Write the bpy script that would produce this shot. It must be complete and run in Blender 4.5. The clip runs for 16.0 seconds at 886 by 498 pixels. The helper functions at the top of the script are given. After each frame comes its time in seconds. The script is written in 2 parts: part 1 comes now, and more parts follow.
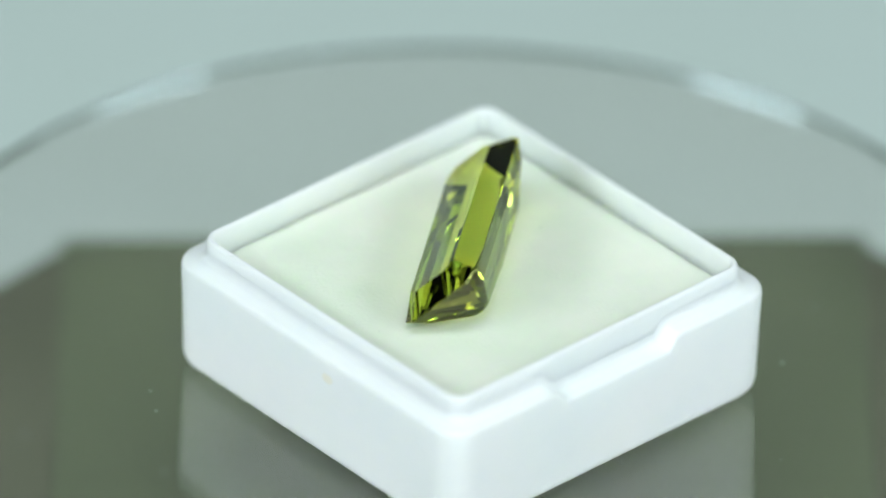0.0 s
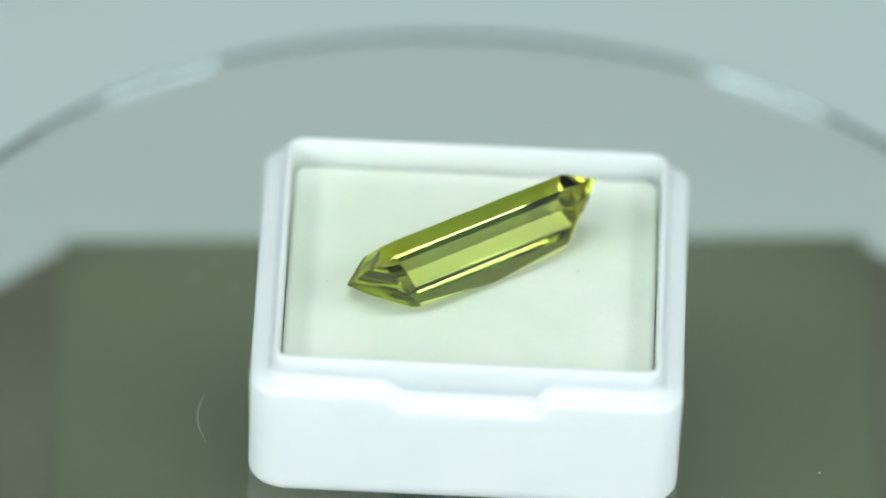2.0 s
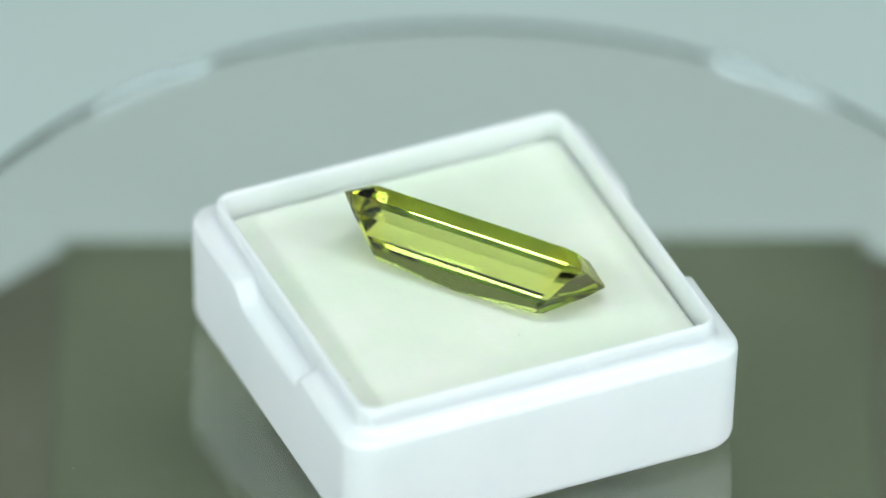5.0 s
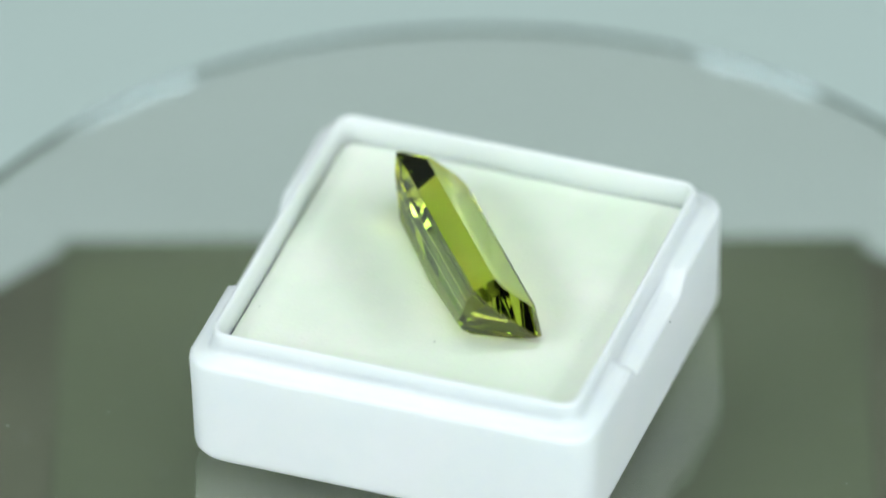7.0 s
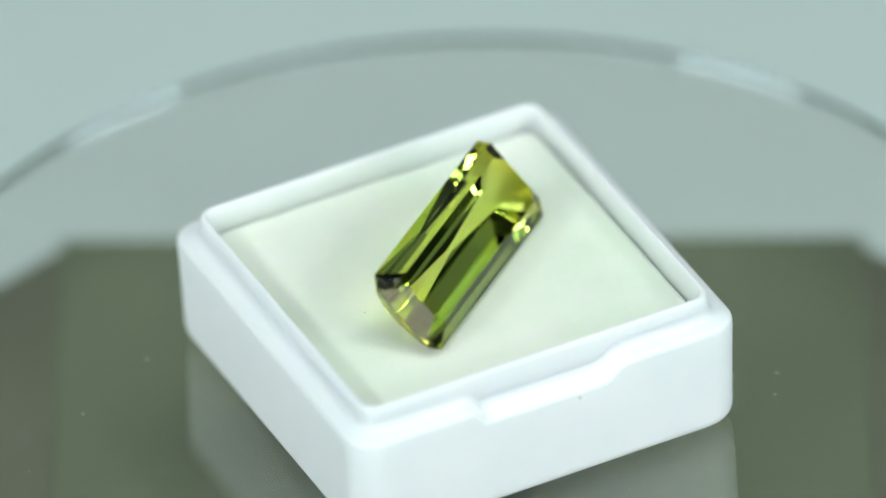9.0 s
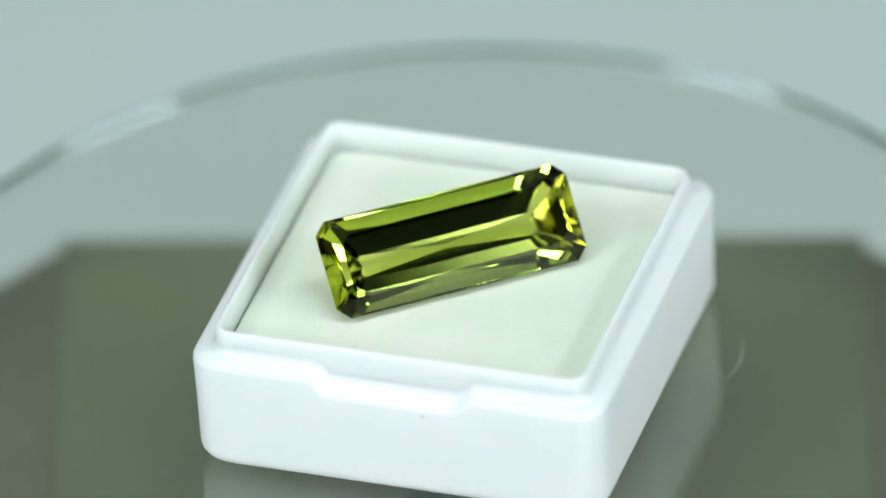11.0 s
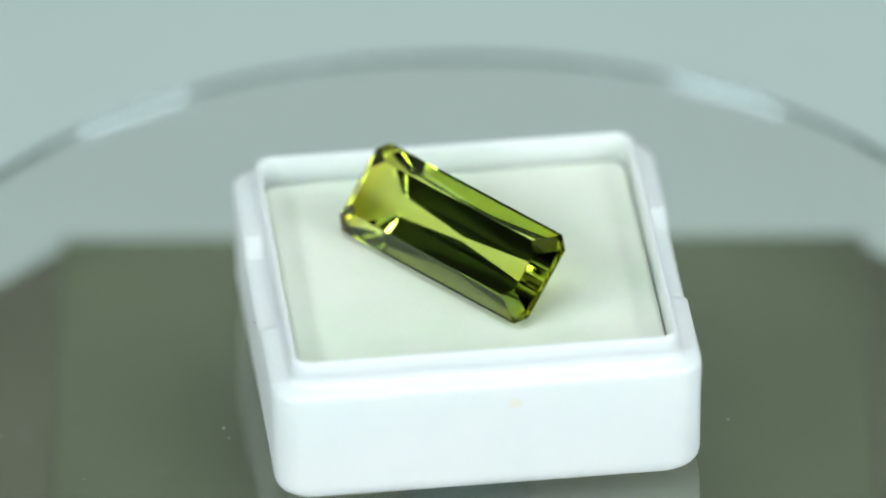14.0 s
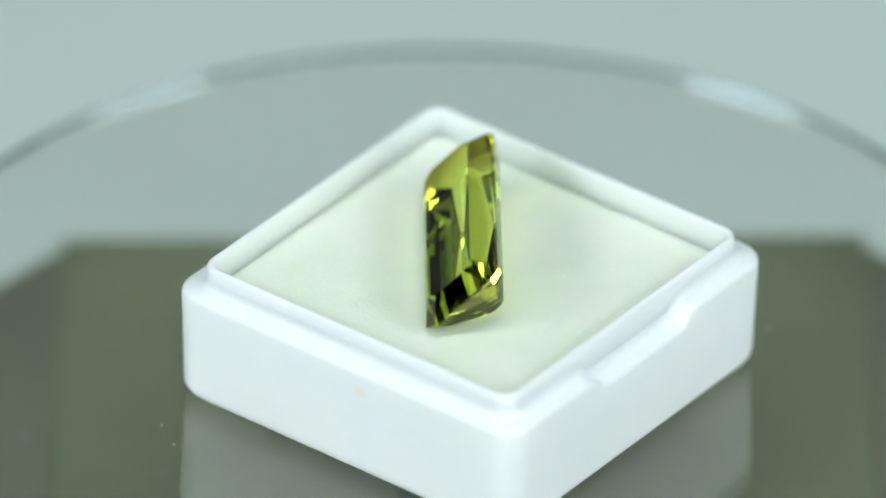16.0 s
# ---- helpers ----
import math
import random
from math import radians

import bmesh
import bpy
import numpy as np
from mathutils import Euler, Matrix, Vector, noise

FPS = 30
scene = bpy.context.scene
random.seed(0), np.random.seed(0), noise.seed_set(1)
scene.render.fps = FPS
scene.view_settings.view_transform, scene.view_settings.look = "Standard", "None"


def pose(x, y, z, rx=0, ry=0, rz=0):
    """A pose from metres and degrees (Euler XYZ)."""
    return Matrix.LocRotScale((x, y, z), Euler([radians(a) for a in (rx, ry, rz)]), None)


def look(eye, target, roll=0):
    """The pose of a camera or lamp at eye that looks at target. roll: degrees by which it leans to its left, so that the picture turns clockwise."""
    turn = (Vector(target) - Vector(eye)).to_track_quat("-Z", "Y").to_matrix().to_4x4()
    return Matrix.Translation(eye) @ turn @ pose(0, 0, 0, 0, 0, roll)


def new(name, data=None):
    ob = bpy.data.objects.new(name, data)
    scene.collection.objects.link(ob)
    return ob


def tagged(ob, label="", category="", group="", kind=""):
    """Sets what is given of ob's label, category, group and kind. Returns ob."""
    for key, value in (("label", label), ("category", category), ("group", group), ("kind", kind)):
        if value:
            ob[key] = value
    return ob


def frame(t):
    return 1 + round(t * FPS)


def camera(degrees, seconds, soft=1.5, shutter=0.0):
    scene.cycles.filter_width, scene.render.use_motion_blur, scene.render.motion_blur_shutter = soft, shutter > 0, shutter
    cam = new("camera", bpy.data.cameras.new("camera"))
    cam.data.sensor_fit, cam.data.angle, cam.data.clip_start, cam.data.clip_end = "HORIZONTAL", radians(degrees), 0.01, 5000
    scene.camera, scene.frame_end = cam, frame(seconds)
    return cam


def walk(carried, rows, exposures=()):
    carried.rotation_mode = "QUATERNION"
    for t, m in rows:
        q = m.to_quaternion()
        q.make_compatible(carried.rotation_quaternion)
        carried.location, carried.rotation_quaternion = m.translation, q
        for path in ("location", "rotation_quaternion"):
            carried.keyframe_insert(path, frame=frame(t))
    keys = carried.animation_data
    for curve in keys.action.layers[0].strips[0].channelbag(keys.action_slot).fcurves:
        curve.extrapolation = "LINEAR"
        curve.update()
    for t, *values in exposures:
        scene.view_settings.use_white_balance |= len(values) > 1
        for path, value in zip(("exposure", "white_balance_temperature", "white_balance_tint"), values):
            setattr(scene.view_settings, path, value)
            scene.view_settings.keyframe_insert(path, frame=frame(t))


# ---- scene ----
# ---- camera: a long lens that stands still before a small turntable ----
cam = camera(3.823, 16.0, soft=1.8)
EYE = (0.0, -0.76805, 0.55312)
VIEW = look(EYE, (-0.001384, 0.0, 0.01038), -0.377)
walk(cam, [(0, VIEW), (16, VIEW)])
cam.data.dof.use_dof = True
cam.data.dof.focus_distance = 0.938
cam.data.dof.aperture_fstop = 13.0

# ---- light: dark room, soft lamps round the table ----
world = bpy.data.worlds.new("room_world")
world.use_nodes = True
world.node_tree.nodes["Background"].inputs[0].default_value = (0.75, 0.9, 1.0, 1)
world.node_tree.nodes["Background"].inputs[1].default_value = 0.02
scene.world = world
scene.view_settings.exposure = 0.07


def soft_lamp(name, eye, target, sx, sy, watt, colour):
    data = bpy.data.lights.new(name, "AREA")
    data.shape, data.size, data.size_y = "RECTANGLE", sx, sy
    data.energy, data.color = watt, colour
    ob = new(name, data)
    ob.matrix_world = look(eye, target)
    return ob


def around(azimuth, elevation, distance):
    a, e = radians(azimuth), radians(elevation)
    return (distance * math.sin(a) * math.cos(e), -distance * math.cos(a) * math.cos(e), distance * math.sin(e))


LAMP = (0.888, 0.992, 0.998)
FRONT = (0.922, 0.98, 1.012)
soft_lamp("softbox_lamp", around(-59, 36, 0.85), (0, 0, 0), 0.31, 0.14, 2.0, LAMP)
soft_lamp("softbox_lamp", around(67, 36, 0.85), (0, 0, 0), 0.31, 0.14, 1.8, LAMP)
soft_lamp("side_lamp", around(48, 22.5, 1.0), (0, 0, 0), 0.3, 0.2, 1.1, FRONT)
soft_lamp("side_lamp", around(-33, 28.5, 1.0), (0, 0, 0), 0.26, 0.14, 1.0, FRONT)
soft_lamp("front_lamp", around(8, 23.5, 1.4), (0, 0, 0), 2.2, 0.14, 3.8, FRONT)
soft_lamp("overhead_lamp", (0.05, -0.30, 1.38), (0, 0, 0), 1.0, 0.12, 7.9, LAMP)
# dim panel and thin strip, both added to give the stone its pale bands
soft_lamp("gem_fill_lamp", around(-15, 53, 1.3), (0, 0, 0), 2.2, 0.2, 1.2, LAMP)
soft_lamp("gem_strip_lamp", around(-13, 43.3, 1.28), (0, 0, 0), 1.9, 0.022, 1.4, LAMP)
# fill lamp added behind the camera; it lights the room faintly via its ceiling
soft_lamp("room_fill_lamp", (0, -2.2, 1.5), (0, -2.3, 2.4), 0.5, 0.5, 3.0, LAMP)

# ---- materials ----


def material(name, base, rough, metal=0.0, spec=0.5):
    m = bpy.data.materials.new(name)
    m.use_nodes = True
    b = m.node_tree.nodes["Principled BSDF"]
    b.inputs["Base Color"].default_value = (*base, 1)
    b.inputs["Roughness"].default_value = rough
    b.inputs["Metallic"].default_value = metal
    b.inputs["Specular IOR Level"].default_value = spec
    return m, m.node_tree, b


def noise_node(tree, scale, detail=3.0, rough=0.55):
    co = tree.nodes.new("ShaderNodeTexCoord")
    n = tree.nodes.new("ShaderNodeTexNoise")
    n.inputs["Scale"].default_value, n.inputs["Detail"].default_value = scale, detail
    n.inputs["Roughness"].default_value = rough
    tree.links.new(co.outputs["Object"], n.inputs["Vector"])
    return n


def mottle(tree, bsdf, low, high, scale, detail=3.0, lo=0.35, hi=0.65, socket="Base Color"):
    n = noise_node(tree, scale, detail)
    r = tree.nodes.new("ShaderNodeValToRGB")
    r.color_ramp.elements[0].position, r.color_ramp.elements[1].position = lo, hi
    r.color_ramp.elements[0].color, r.color_ramp.elements[1].color = (*low, 1), (*high, 1)
    tree.links.new(n.outputs["Fac"], r.inputs["Fac"])
    tree.links.new(r.outputs["Color"], bsdf.inputs[socket])
    return r


def bump(tree, bsdf, layers):
    last = None
    for scale, dist, strength in layers:
        n = noise_node(tree, scale)
        b = tree.nodes.new("ShaderNodeBump")
        b.inputs["Distance"].default_value, b.inputs["Strength"].default_value = dist, strength
        tree.links.new(n.outputs["Fac"], b.inputs["Height"])
        if last:
            tree.links.new(last.outputs["Normal"], b.inputs["Normal"])
        last = b
    tree.links.new(last.outputs["Normal"], bsdf.inputs["Normal"])


def make_plastic():
    m, t, b = material("white_plastic", (0.8, 0.86, 0.9), 0.38)
    mottle(t, b, (0.860, 0.923, 0.938), (0.898, 0.941, 0.958), 120)
    b.inputs["Subsurface Weight"].default_value = 0.55
    b.inputs["Subsurface Radius"].default_value = (1.0, 1.0, 0.9)
    b.inputs["Subsurface Scale"].default_value = 0.0006
    bump(t, b, [(260, 0.0001, 0.25), (2600, 0.00002, 0.2)])
    return m


def make_foam():
    m, t, b = material("foam", (0.75, 0.8, 0.68), 0.9, spec=0.2)
    mottle(t, b, (0.760, 0.850, 0.710), (0.860, 0.892, 0.790), 85, 5)
    b.inputs["Subsurface Weight"].default_value = 0.4
    b.inputs["Subsurface Radius"].default_value = (0.8, 1.0, 0.7)
    b.inputs["Subsurface Scale"].default_value = 0.0012
    bump(t, b, [(150, 0.0005, 0.35), (3500, 0.00008, 0.5)])
    return m


def make_gem():
    """Clear green stone, yellower towards its ends; every inner reflection takes colour out of the light."""
    m = bpy.data.materials.new("green_gem")
    m.use_nodes = True
    t = m.node_tree
    t.nodes.remove(t.nodes["Principled BSDF"])
    co = t.nodes.new("ShaderNodeTexCoord")
    sep = t.nodes.new("ShaderNodeSeparateXYZ")
    ab = t.nodes.new("ShaderNodeMath")
    ab.operation = "ABSOLUTE"
    mp = t.nodes.new("ShaderNodeMapRange")
    mp.inputs["From Min"].default_value, mp.inputs["From Max"].default_value = 0.0062, 0.0088
    t.links.new(co.outputs["Object"], sep.inputs[0])
    t.links.new(sep.outputs["X"], ab.inputs[0])
    t.links.new(ab.outputs[0], mp.inputs["Value"])

    def zoned(middle, ends):
        rp = t.nodes.new("ShaderNodeValToRGB")
        rp.color_ramp.elements[0].color, rp.color_ramp.elements[1].color = (*middle, 1), (*ends, 1)
        t.links.new(mp.outputs["Result"], rp.inputs["Fac"])
        return rp

    refract = t.nodes.new("ShaderNodeBsdfRefraction")
    gloss = t.nodes.new("ShaderNodeBsdfGlossy")
    mix = t.nodes.new("ShaderNodeMixShader")
    fresnel = t.nodes.new("ShaderNodeFresnel")
    for node in (refract, fresnel):
        node.inputs["IOR"].default_value = GEM_IOR
    refract.inputs["Roughness"].default_value = gloss.inputs["Roughness"].default_value = 0.0
    t.links.new(zoned(*GEM_THROUGH).outputs["Color"], refract.inputs["Color"])
    t.links.new(zoned(*GEM_BOUNCE).outputs["Color"], gloss.inputs["Color"])
    t.links.new(fresnel.outputs[0], mix.inputs[0])
    t.links.new(refract.outputs[0], mix.inputs[1])
    t.links.new(gloss.outputs[0], mix.inputs[2])
    t.links.new(mix.outputs[0], t.nodes["Material Output"].inputs["Surface"])
    return m


GEM_IOR = 1.655
# colour in the middle and at the ends: on the way through the skin, and at each reflection
GEM_THROUGH = (0.965, 1.0, 0.57), (0.98, 0.93, 0.34)
GEM_BOUNCE = (0.82, 0.91, 0.72), (0.92, 0.90, 0.55)


def make_acrylic():
    m, t, b = material("clear_acrylic", (0.985, 0.965, 0.94), 0.0)
    b.inputs["Transmission Weight"].default_value = 1.0
    b.inputs["IOR"].default_value = 1.70
    return m


def make_base():
    m, t, b = material("base_plastic", (0.06, 0.06, 0.045), 0.6)
    mottle(t, b, (0.053, 0.062, 0.037), (0.066, 0.075, 0.047), 60)
    bump(t, b, [(1500, 0.00004, 0.3)])
    return m


def make_cell():
    m, t, b = material("solar_cell", (0.07, 0.09, 0.05), 0.55)
    mottle(t, b, (0.061, 0.081, 0.044), (0.072, 0.093, 0.053), 45)
    bump(t, b, [(900, 0.00003, 0.2)])
    return m


def make_table():
    m, t, b = material("table_sheet", (0.5, 0.58, 0.58), 0.6)
    mottle(t, b, (0.52, 0.625, 0.60), (0.56, 0.67, 0.655), 9, 4)
    bump(t, b, [(700, 0.0002, 0.15)])
    return m


def make_wall(name, low, high):
    m, t, b = material(name, low, 0.9)
    mottle(t, b, low, high, 3)
    bump(t, b, [(90, 0.001, 0.2)])
    return m


def make_acrylic_edge():
    """The turned rim: bluish, and less finely polished than the faces."""
    m = bpy.data.materials.new("acrylic_edge")
    m.use_nodes = True
    t = m.node_tree
    t.nodes.remove(t.nodes["Principled BSDF"])
    glass = t.nodes.new("ShaderNodeBsdfGlass")
    glass.inputs["Color"].default_value = (0.41, 0.53, 0.59, 1)
    glass.inputs["Roughness"].default_value = 0.08
    glass.inputs["IOR"].default_value = 1.70
    t.links.new(glass.outputs[0], t.nodes["Material Output"].inputs["Surface"])
    return m


PLASTIC, FOAM, GEM, ACRYLIC = make_plastic(), make_foam(), make_gem(), make_acrylic()
BASE, CELL, TABLE = make_base(), make_cell(), make_table()
DARK = make_wall("dark_wall_paint", (0.10, 0.105, 0.10), (0.13, 0.135, 0.13))
WALL = make_wall("wall_paint", (0.58, 0.6, 0.59), (0.63, 0.64, 0.63))
SHEET = make_wall("unseen_backdrop_paper", (0.158, 0.160, 0.150), (0.182, 0.182, 0.172))
REFLECTOR = make_wall("grey_reflector_card", (0.3, 0.32, 0.32), (0.35, 0.36, 0.36))
DUST = material("dust", (0.3, 0.33, 0.31), 0.8)[0]
MARK = material("mark", (0.90, 0.90, 0.82), 0.5)[0]
SPECK = material("speck", (0.03, 0.04, 0.06), 0.6)[0]
LINT = material("lint", (0.42, 0.46, 0.4), 0.9)[0]
HUB = material("hub_plastic", (0.10, 0.22, 0.21), 0.12, 0.8)[0]

# ---- mesh helpers ----


def part(name, bm, mat, parent=None, label="", smooth=False):
    me = bpy.data.meshes.new(name)
    bmesh.ops.recalc_face_normals(bm, faces=bm.faces[:])
    for f in bm.faces:
        f.smooth = smooth
    bm.to_mesh(me)
    bm.free()
    me.materials.append(mat)
    ob = new(name, me)
    if parent:
        ob.parent = parent
    if label:
        ob["label"] = label
    return ob


def box_mesh(x0, x1, y0, y1, z0, z1, bevel=0.0):
    bm = bmesh.new()
    bmesh.ops.create_cube(bm, size=1)
    for v in bm.verts:
        v.co = Vector(((x0 + x1) / 2 + v.co.x * (x1 - x0), (y0 + y1) / 2 + v.co.y * (y1 - y0), (z0 + z1) / 2 + v.co.z * (z1 - z0)))
    if bevel:
        bmesh.ops.bevel(bm, geom=bm.edges[:], offset=bevel, segments=2, affect="EDGES", profile=0.5)
    return bm


def loft(rings, close=False):
    """Rings of equal length joined by quads; first and last are capped unless the loft closes on itself."""
    bm = bmesh.new()
    rows = [[bm.verts.new(p) for p in ring] for ring in rings]
    n = len(rows[0])
    pairs = list(zip(rows, rows[1:])) + ([(rows[-1], rows[0])] if close else [])
    for a, b in pairs:
        for i in range(n):
            bm.faces.new((a[i], a[(i + 1) % n], b[(i + 1) % n], b[i]))
    if not close:
        bm.faces.new(rows[0][::-1])
        bm.faces.new(rows[-1])
    return bm


def rounded_square(half, radius, z, per_side=40, per_corner=8):
    pts = []
    for k in range(4):
        a0 = math.pi / 2 * k
        cx = (half - radius) * (1 if k in (0, 3) else -1)
        cy = (half - radius) * (1 if k in (0, 1) else -1)
        for i in range(per_corner + 1):
            a = a0 + math.pi / 2 * i / per_corner
            pts.append(Vector((cx + radius * math.cos(a), cy + radius * math.sin(a), z)))
        nx = (half - radius) * (1 if k in (2, 3) else -1)
        ny = (half - radius) * (1 if k in (0, 3) else -1)
        a1 = a0 + math.pi / 2
        p0, p1 = pts[-1], Vector((nx + radius * math.cos(a1), ny + radius * math.sin(a1), z))
        for i in range(1, per_side):
            pts.append(p0.lerp(p1, i / per_side))
    return pts


def ring(radius, z, n=160, cx=0.0, cy=0.0):
    return [Vector((cx + radius * math.cos(2 * math.pi * i / n), cy + radius * math.sin(2 * math.pi * i / n), z)) for i in range(n)]


# ---- setting: table and room ----
random.seed(7)
TABLE_Z = -0.036
tagged(part("ground", box_mesh(-3, 3, -3, 3, TABLE_Z - 0.03, TABLE_Z), TABLE), "pale blue-grey matt table sheet under the turntable", "table", kind="structure")
# room shell out of view; its greys set what gem and disc reflect
tagged(part("wall_north", box_mesh(-3, 3, 3, 3.1, TABLE_Z, 2.4), WALL), "plain grey room wall", "wall", kind="structure")
tagged(part("wall_south", box_mesh(-3, 3, -3.1, -3, TABLE_Z, 2.4), DARK), "plain dark grey room wall", "wall", kind="structure")
tagged(part("wall_west", box_mesh(-3.1, -3, -3.1, 3.1, TABLE_Z, 2.4), DARK), "plain dark grey room wall", "wall", kind="structure")
tagged(part("wall_east", box_mesh(3, 3.1, -3.1, 3.1, TABLE_Z, 2.4), DARK), "plain dark grey room wall", "wall", kind="structure")
tagged(part("ceiling", box_mesh(-3.1, 3.1, -3.1, 3.1, 2.4, 2.5), DARK), "plain dark grey room ceiling", "ceiling", kind="structure")


def make_unseen_backdrop():
    """An added sheet out of view behind the table, swept up in a curve."""
    bm = bmesh.new()
    path = [(0.45, TABLE_Z + 0.001)]
    for i in range(1, 13):
        a = math.pi / 2 * i / 12
        path.append((0.45 + 0.2 * math.sin(a), TABLE_Z + 0.001 + 0.2 * (1 - math.cos(a))))
    path.append((0.65, 0.75))
    loop = path + [(y + 0.003, z + 0.0005) for y, z in path[::-1]]
    left = [bm.verts.new((-0.8, y, z)) for y, z in loop]
    right = [bm.verts.new((0.8, y, z)) for y, z in loop]
    n = len(loop)
    for i in range(n):
        bm.faces.new((left[i], left[(i + 1) % n], right[(i + 1) % n], right[i]))
    m = len(path)
    for side in (left, right):
        for i in range(m - 1):
            bm.faces.new((side[i], side[i + 1], side[n - 2 - i], side[n - 1 - i]))
    return part("backdrop", bm, SHEET)


# added for the grey it gives to reflections in disc and gem
tagged(make_unseen_backdrop(), "mid-grey paper sheet swept up behind, added out of view", "backdrop", kind="structure")

# reflector cards added out of view, to be met by light inside the gem
for name, x in (("reflector_west", -0.6), ("reflector_east", 0.6)):
    tagged(part(name, box_mesh(x - 0.003, x + 0.003, 0.34, 0.64, TABLE_Z, 0.6), REFLECTOR), "plain grey reflector card added out of view beside the table", "panel", kind="structure")

# ---- turntable base: dark chamfered block with solar cells on top ----
BASE_TOP = -0.015


def octagon(half, cut, z):
    h, c = half, half - cut
    return [Vector((x, y, z)) for x, y in ((h, -c), (h, c), (c, h), (-c, h), (-h, c), (-h, -c), (-c, -h), (c, -h))]


def speck(bm, x, y, z, r):
    """A flat crumb of dust with an uneven outline."""
    n = 7
    turn = random.uniform(0, 6.28)
    edge = [bm.verts.new((x + r * random.uniform(0.6, 1.2) * math.cos(turn + 6.283 * i / n), y + r * random.uniform(0.5, 1.0) * math.sin(turn + 6.283 * i / n), z)) for i in range(n)]
    tip = bm.verts.new((x, y, z + r * 0.6))
    for i in range(n):
        bm.faces.new((edge[i], edge[(i + 1) % n], tip))


def hair(bm, a, b, z, r, sag):
    """A thin curved fibre lying on the disc."""
    a, b = Vector((*a, z + r)), Vector((*b, z + r))
    side = (b - a).cross(Vector((0, 0, 1))).normalized()
    rows = []
    for i in range(13):
        k = i / 12
        c = a.lerp(b, k) + side * sag * math.sin(math.pi * k)
        w = r * (0.25 + 0.75 * math.sin(math.pi * min(0.95, max(0.05, k))))
        rows.append([bm.verts.new(c + side * w * math.cos(q) + Vector((0, 0, w * math.sin(q)))) for q in (0.0, 1.57, 3.14, 4.71)])
    for p, q in zip(rows, rows[1:]):
        for i in range(4):
            bm.faces.new((p[i], p[(i + 1) % 4], q[(i + 1) % 4], q[i]))


def make_dust(z):
    bm = bmesh.new()
    big = ((-5.57, 17.39), (-19.63, 10.77), (-16.68, 9.62), (1.53, -15.19), (-4.25, 17.6), (15.57, -28.84), (-7.9, -18.0), (25.52, -9.61), (-18.28, 12.93), (15.94, 27.7), (18.75, -13.27))
    for x, y in big:
        speck(bm, x / 1000, y / 1000, z, random.uniform(0.00011, 0.00018))
    for i in range(90):
        a, r = random.uniform(0, 6.283), 0.040 * math.sqrt(random.uniform(0.16, 1))
        speck(bm, r * math.cos(a), r * math.sin(a), z, random.uniform(0.00003, 0.00008))
    hair(bm, (-0.01821, -0.0035), (-0.01793, -0.00932), z, 0.00004, 0.0006)
    return bm


def make_turntable():
    root = new("solar_turntable")
    root.location = (0, 0, TABLE_Z)
    tagged(root, "solar turntable with dark olive chamfered base and clear acrylic disc", "turntable")
    up = -TABLE_Z
    top = BASE_TOP + up
    bm = loft([octagon(0.0362, 0.007, 0.0), octagon(0.0362, 0.007, top - 0.0008), octagon(0.0355, 0.0068, top)])
    part("base", bm, BASE, root, "dark olive plastic base")
    half = 0.0297
    bm = box_mesh(-half, half, -half * 1.19, half * 1.19, top - 0.0005, top + 0.0004, 0.0002)
    part("solar_panel", bm, CELL, root, "dark green solar panel")
    plate = part("disc", loft([ring(r, z, 256, DISC_X, DISC_Y) for r, z in DISC_PROFILE]), ACRYLIC, root, "clear acrylic disc with polished rim")
    plate.visible_shadow = False
    plate.data.materials.append(make_acrylic_edge())
    for f in plate.data.polygons:
        f.material_index = 1 if abs(f.normal.z) < 0.5 else 0
    under = DISC_TOP - DISC_T
    bm = loft([ring(0.0034, BASE_TOP + 0.0012, 48), ring(0.0046, BASE_TOP + 0.0016, 48), ring(0.0046, under - 0.002, 48), ring(0.0046, under - 0.00005, 48)])
    part("hub", bm, HUB, plate, "dark teal hub under the disc", True)
    part("dust", make_dust(under + DISC_T), DUST, plate, "pale dust specks and a hair")["kind"] = "stuff"
    bm = bmesh.new()
    for x, y in ((-0.0318, 0.0106), (-0.0217, 0.0060), (0.0281, 0.0124)):
        speck(bm, x, y, top + 0.0004, random.uniform(0.00016, 0.00024))
    part("base_dust", bm, DUST, root, "blurred pale dust on the base")["kind"] = "stuff"
    return plate


# ---- clear disc on its hub ----
DISC_R, DISC_T, DISC_TOP = 0.0430, 0.0018, -0.0008
DISC_X, DISC_Y = 0.00065, 0.00083
EDGE = 0.0002
DISC_PROFILE = [(DISC_R - EDGE, DISC_TOP - DISC_T), (DISC_R, DISC_TOP - DISC_T + EDGE), (DISC_R, DISC_TOP - EDGE), (DISC_R - EDGE, DISC_TOP)]
disc = make_turntable()

# ---- gem box ----


def notch(x, amount=0.0011):
    """How far the outer wall dips for the lid's catch, at x along the side."""
    def step(a, b, v):
        s = min(1, max(0, (v - a) / (b - a)))
        return s * s * (3 - 2 * s)
    return amount * step(-0.0056, -0.0046, x) * (1 - step(0.0052, 0.0058, x))


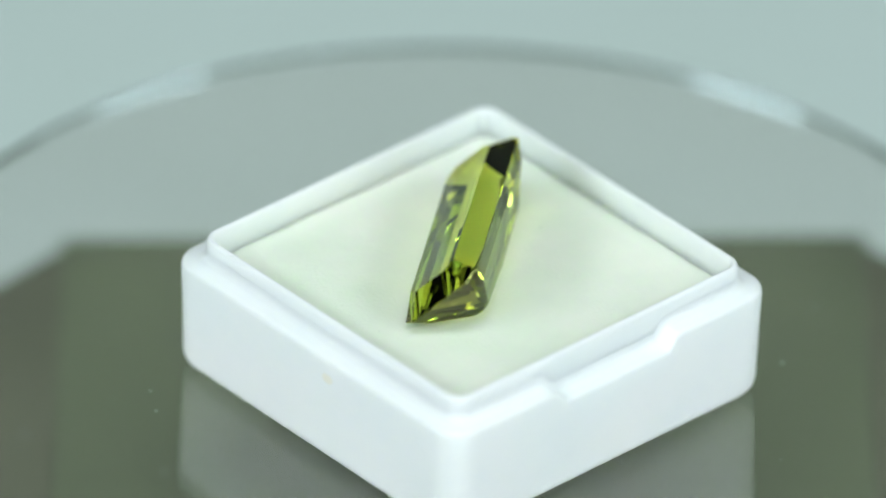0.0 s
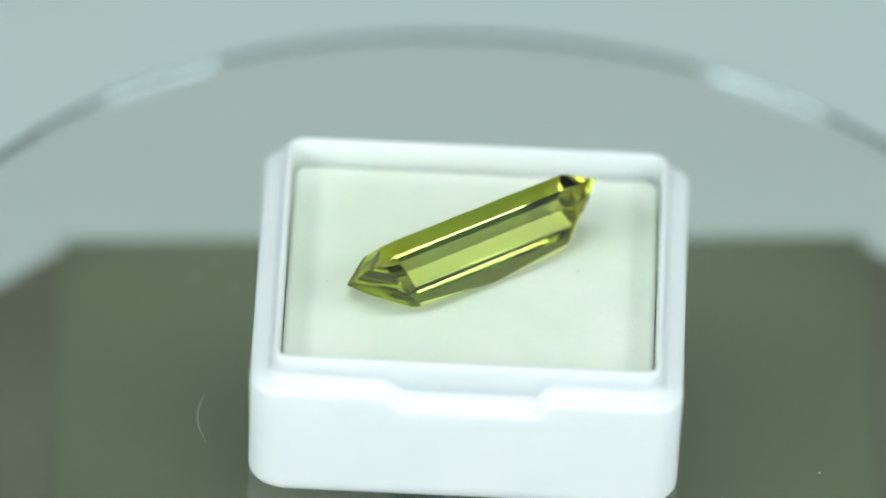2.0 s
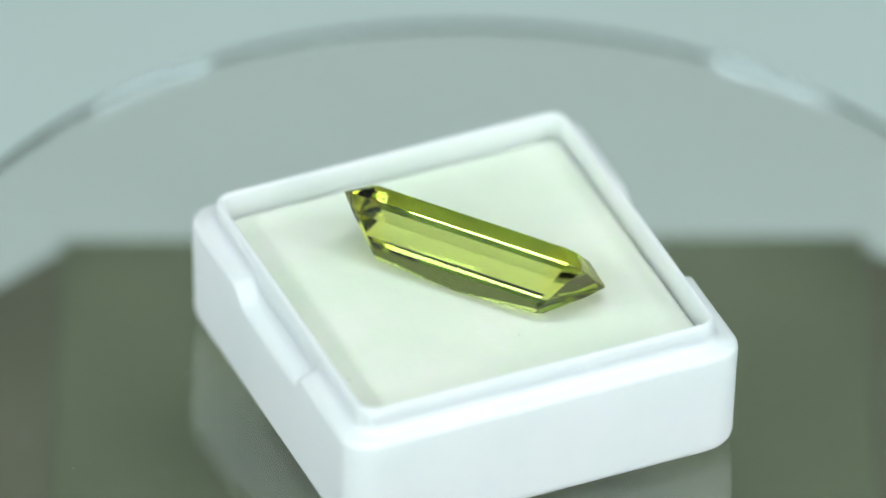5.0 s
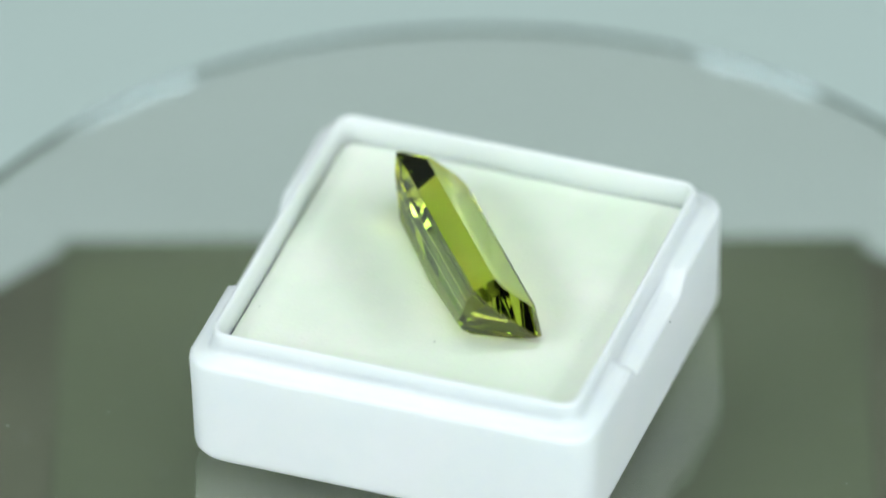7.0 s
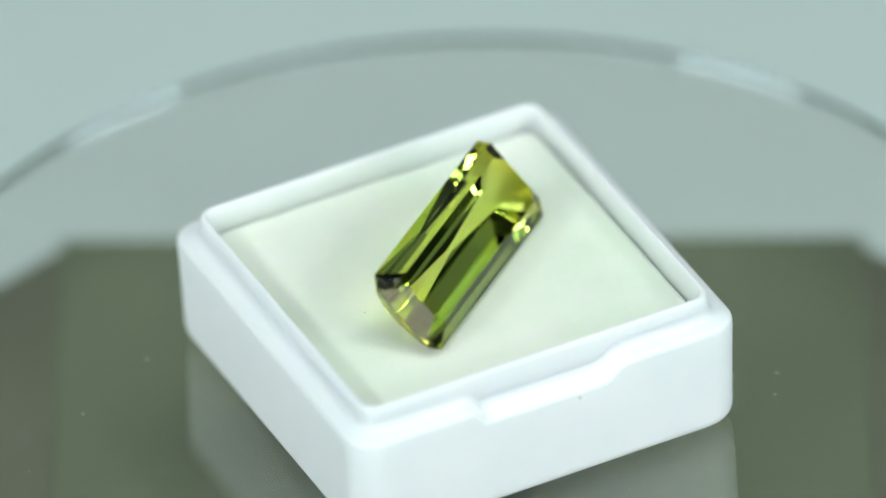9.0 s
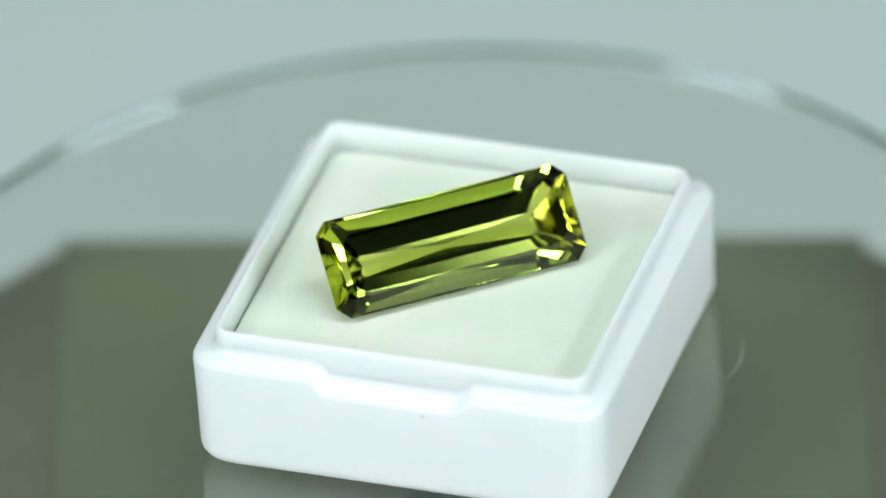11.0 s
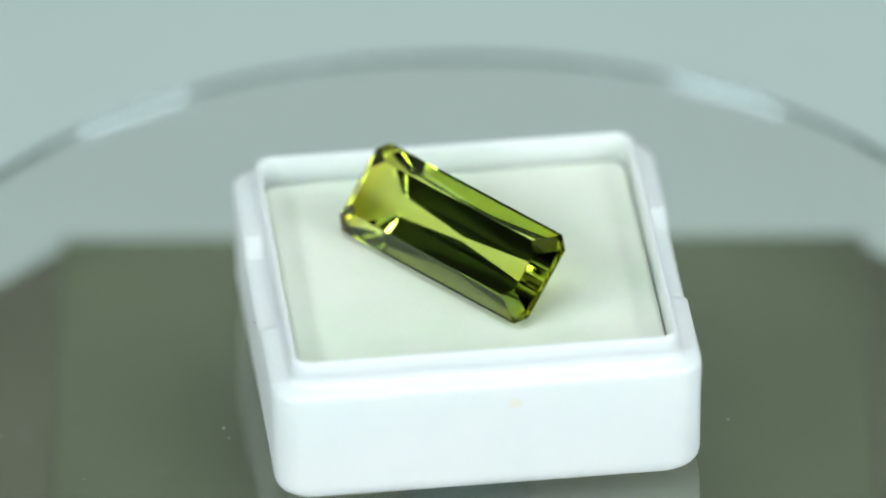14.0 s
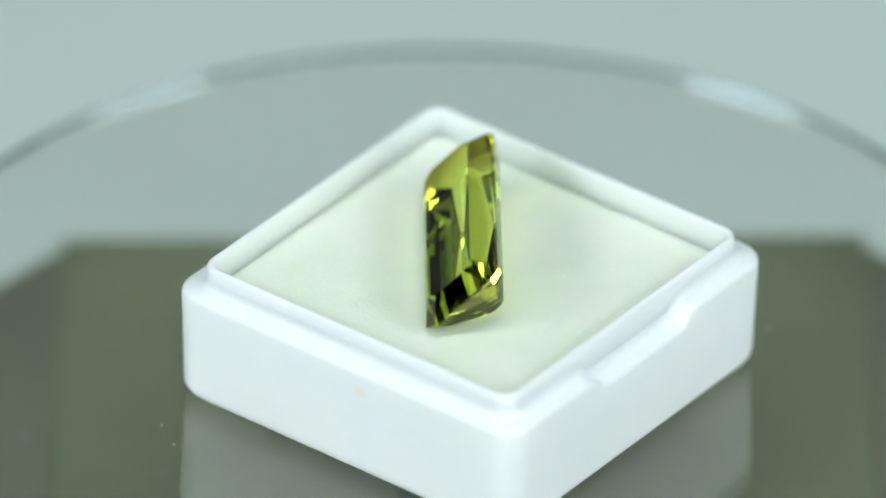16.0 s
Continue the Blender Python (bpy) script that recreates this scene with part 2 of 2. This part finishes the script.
def make_gem_box():
    root = new("gem_box")
    tagged(root, "open white plastic gem box with stepped rim and notched sides", "gem box")
    profile = [(0.0118, 0.0018, -0.0003), (0.0130, 0.0018, -0.0008)]
    for i in range(1, 6):
        a = math.pi / 2 * i / 5
        profile.append((0.0137 + 0.0014 * math.sin(a), 0.0022, 0.0006 - 0.0014 * math.cos(a)))
    profile += [(0.01515, 0.0021, 0.0050), (0.01522, 0.0021, 0.0077), (0.01518, 0.0021, 0.0080), (0.01506, 0.0020, 0.00818), (0.0147, 0.0018, 0.00826), (0.0142, 0.0016, 0.0083), (0.01396, 0.0014, 0.0084), (0.01382, 0.0013, 0.0086), (0.01375, 0.0013, 0.0089), (0.01369, 0.0013, 0.0092), (0.01363, 0.0013, 0.0094)]
    rings = []
    for half, radius, z in profile:
        row = rounded_square(half, radius, z)
        if z > 0.0076:
            for v in row:
                if abs(v.y) > half - 0.0002:
                    v.z -= notch(v.x)
        rings.append(row)
    rings += [rounded_square(h, r, z) for h, r, z in ((0.0134, 0.0011, 0.0070), (0.0131, 0.0011, 0.0069), (0.0130, 0.0011, 0.0016))]
    part("body", loft(rings), PLASTIC, root, smooth=True)
    lip = [(0.01374, 0.0013, 0.0069), (0.01372, 0.0013, 0.0097), (0.01366, 0.0013, 0.00998), (0.01352, 0.0012, 0.0101), (0.01342, 0.0011, 0.0101), (0.0133, 0.0010, 0.00998), (0.01324, 0.0009, 0.0097), (0.0131, 0.0009, 0.0069)]
    # moulding mark on one side, dark speck on another
    bm = loft([[Vector((-0.01512 - d, -0.0018 + r * math.cos(6.283 * i / 16), 0.0069 + r * math.sin(6.283 * i / 16))) for i in range(16)] for r, d in ((0.0009, 0.00004), (0.0007, 0.00007), (0.0003, 0.00008))])
    part("moulding_mark", bm, MARK, root, "faint beige moulding mark", True)
    bm = bmesh.new()
    bmesh.ops.create_icosphere(bm, subdivisions=1, radius=0.00009, matrix=pose(-0.0022, 0.01519, 0.0064))
    part("speck", bm, SPECK, root, "tiny dark speck")
    part("rim", loft([rounded_square(h, r, z) for h, r, z in lip], True), PLASTIC, root, "raised inner rim for the lid", True)
    return root


gem_box = make_gem_box()
FOAM_TOP = 0.0083


def make_foam_pad():
    rows = [(0.0125, 0.001, 0.0018), (0.01306, 0.001, 0.0066), (0.01309, 0.001, 0.0078), (0.01300, 0.001, 0.0080), (0.0126, 0.001, 0.0081), (0.0119, 0.001, 0.00818), (0.0110, 0.001, 0.00826)]
    rows += [(h, 0.001, FOAM_TOP) for h in (0.0100, 0.0085, 0.0070, 0.0055, 0.0040, 0.0025, 0.0012)]
    bm = loft([rounded_square(h, min(r, h * 0.5), z) for h, r, z in rows])
    for v in bm.verts:
        if v.co.z > 0.0070:
            v.co.z += 0.00008 * noise.noise(v.co * 420)
    ob = part("foam_pad", bm, FOAM, smooth=True)
    bm = bmesh.new()
    for x, y in ((7.6, -12.1), (7.5, 1.0), (-10.2, -1.6), (9.3, -3.9), (-6.9, -8.7), (4.1, 10.8)):
        speck(bm, x / 1000, y / 1000, FOAM_TOP, random.uniform(0.00005, 0.00011))
    part("lint", bm, LINT, ob, "tiny grey lint specks")["kind"] = "stuff"
    return tagged(ob, "pale greenish-white soft foam pad inside the box", "foam pad")


foam_pad = make_foam_pad()

# ---- gem: long step-cut octagon lying on its pavilion ----


def make_gemstone():
    mm = 0.001
    # half length, half width, cut corner, height; half width and height at mid length
    steps = [(8.15, 2.165, 0.75, 1.235, 2.165, 1.235), (9.49, 3.58, 0.88, 0.03, 3.58, 0.03), (9.49, 3.58, 0.88, -0.03, 3.58, -0.03),
             (8.50, 2.888, 0.62, -1.205, 3.123, -0.531), (7.85, 1.877, 0.50, -2.002, 1.877, -1.96),
             (6.56, 0.786, 0.22, -3.406, 0.163, -3.94), (6.35, 0.03, 0.02, -3.58, 0.03, -3.86)]
    bm = bmesh.new()
    for l, w, c, z, wm, zm in steps:
        for x, y, h in [(-l + c, w, z), (0, wm, zm), (l - c, w, z), (l, w - c, z), (l, -w + c, z), (l - c, -w, z), (0, -wm, zm), (-l + c, -w, z), (-l, -w + c, z), (-l, w - c, z)]:
            bm.verts.new((x * mm, y * mm, h * mm))
    bmesh.ops.convex_hull(bm, input=bm.verts[:])
    bmesh.ops.delete(bm, geom=[v for v in bm.verts if not v.link_faces], context="VERTS")
    bmesh.ops.dissolve_limit(bm, angle_limit=radians(0.3), verts=bm.verts[:], edges=bm.edges[:])
    root = new("gemstone")
    tagged(root, "long olive-green step-cut gemstone lying tilted on foam", "gemstone")
    bm.normal_update()
    if sum(f.normal.dot(f.calc_center_median()) for f in bm.faces) < 0:
        bmesh.ops.reverse_faces(bm, faces=bm.faces[:])
        bm.normal_update()

    def band(f):
        if f.normal.z > 0.99:
            return "table_facet"
        return "girdle" if abs(f.normal.z) < 0.05 else ("crown" if f.normal.z > 0 else "pavilion")

    for name in ("table_facet", "crown", "girdle", "pavilion"):
        faces = [f for f in bm.faces if band(f) == name]
        me = bpy.data.meshes.new(name)
        me.from_pydata([v.co for f in faces for v in f.verts], [], face_runs(faces))
        me.materials.append(GEM)
        new(name, me).parent = root
    bm.free()
    return root


def face_runs(faces):
    """Corner numbers for faces that each bring their own corners."""
    out, n = [], 0
    for f in faces:
        out.append(tuple(range(n, n + len(f.verts))))
        n += len(f.verts)
    return out


gemstone = make_gemstone()
U = Vector((-0.785, -0.619, -0.002)).normalized()
N = Vector((-0.452, 0.570, 0.686))
N = (N - U * N.dot(U)).normalized()
V = N.cross(U)
GEM_POSE = Matrix(((U.x, V.x, N.x, 0.000145), (U.y, V.y, N.y, 0.000657), (U.z, V.z, N.z, 0.01141), (0, 0, 0, 1)))


# ---- the turn ----
def motions():
    lean = pose(0, 0, 0, -0.169, 2.349, 0)
    def rows(local):
        out = []
        for i in range(33):
            t = i * 0.5
            out.append((t, pose(0, 0, 0, 0, 0, 42.35 - 21.82 * t + 0.75 * math.cos(radians(21.8 * (t - 8.3)))) @ lean @ local))
        return out
    lift = pose(0, 0, -TABLE_Z)
    walk(disc, [(t, lift @ m) for t, m in rows(Matrix.Identity(4))])
    walk(gem_box, rows(pose(0.00032, -0.00025, 0.00002)))
    walk(foam_pad, rows(pose(0.00032, -0.00025, 0.00002)))
    walk(gemstone, rows(GEM_POSE))


motions()
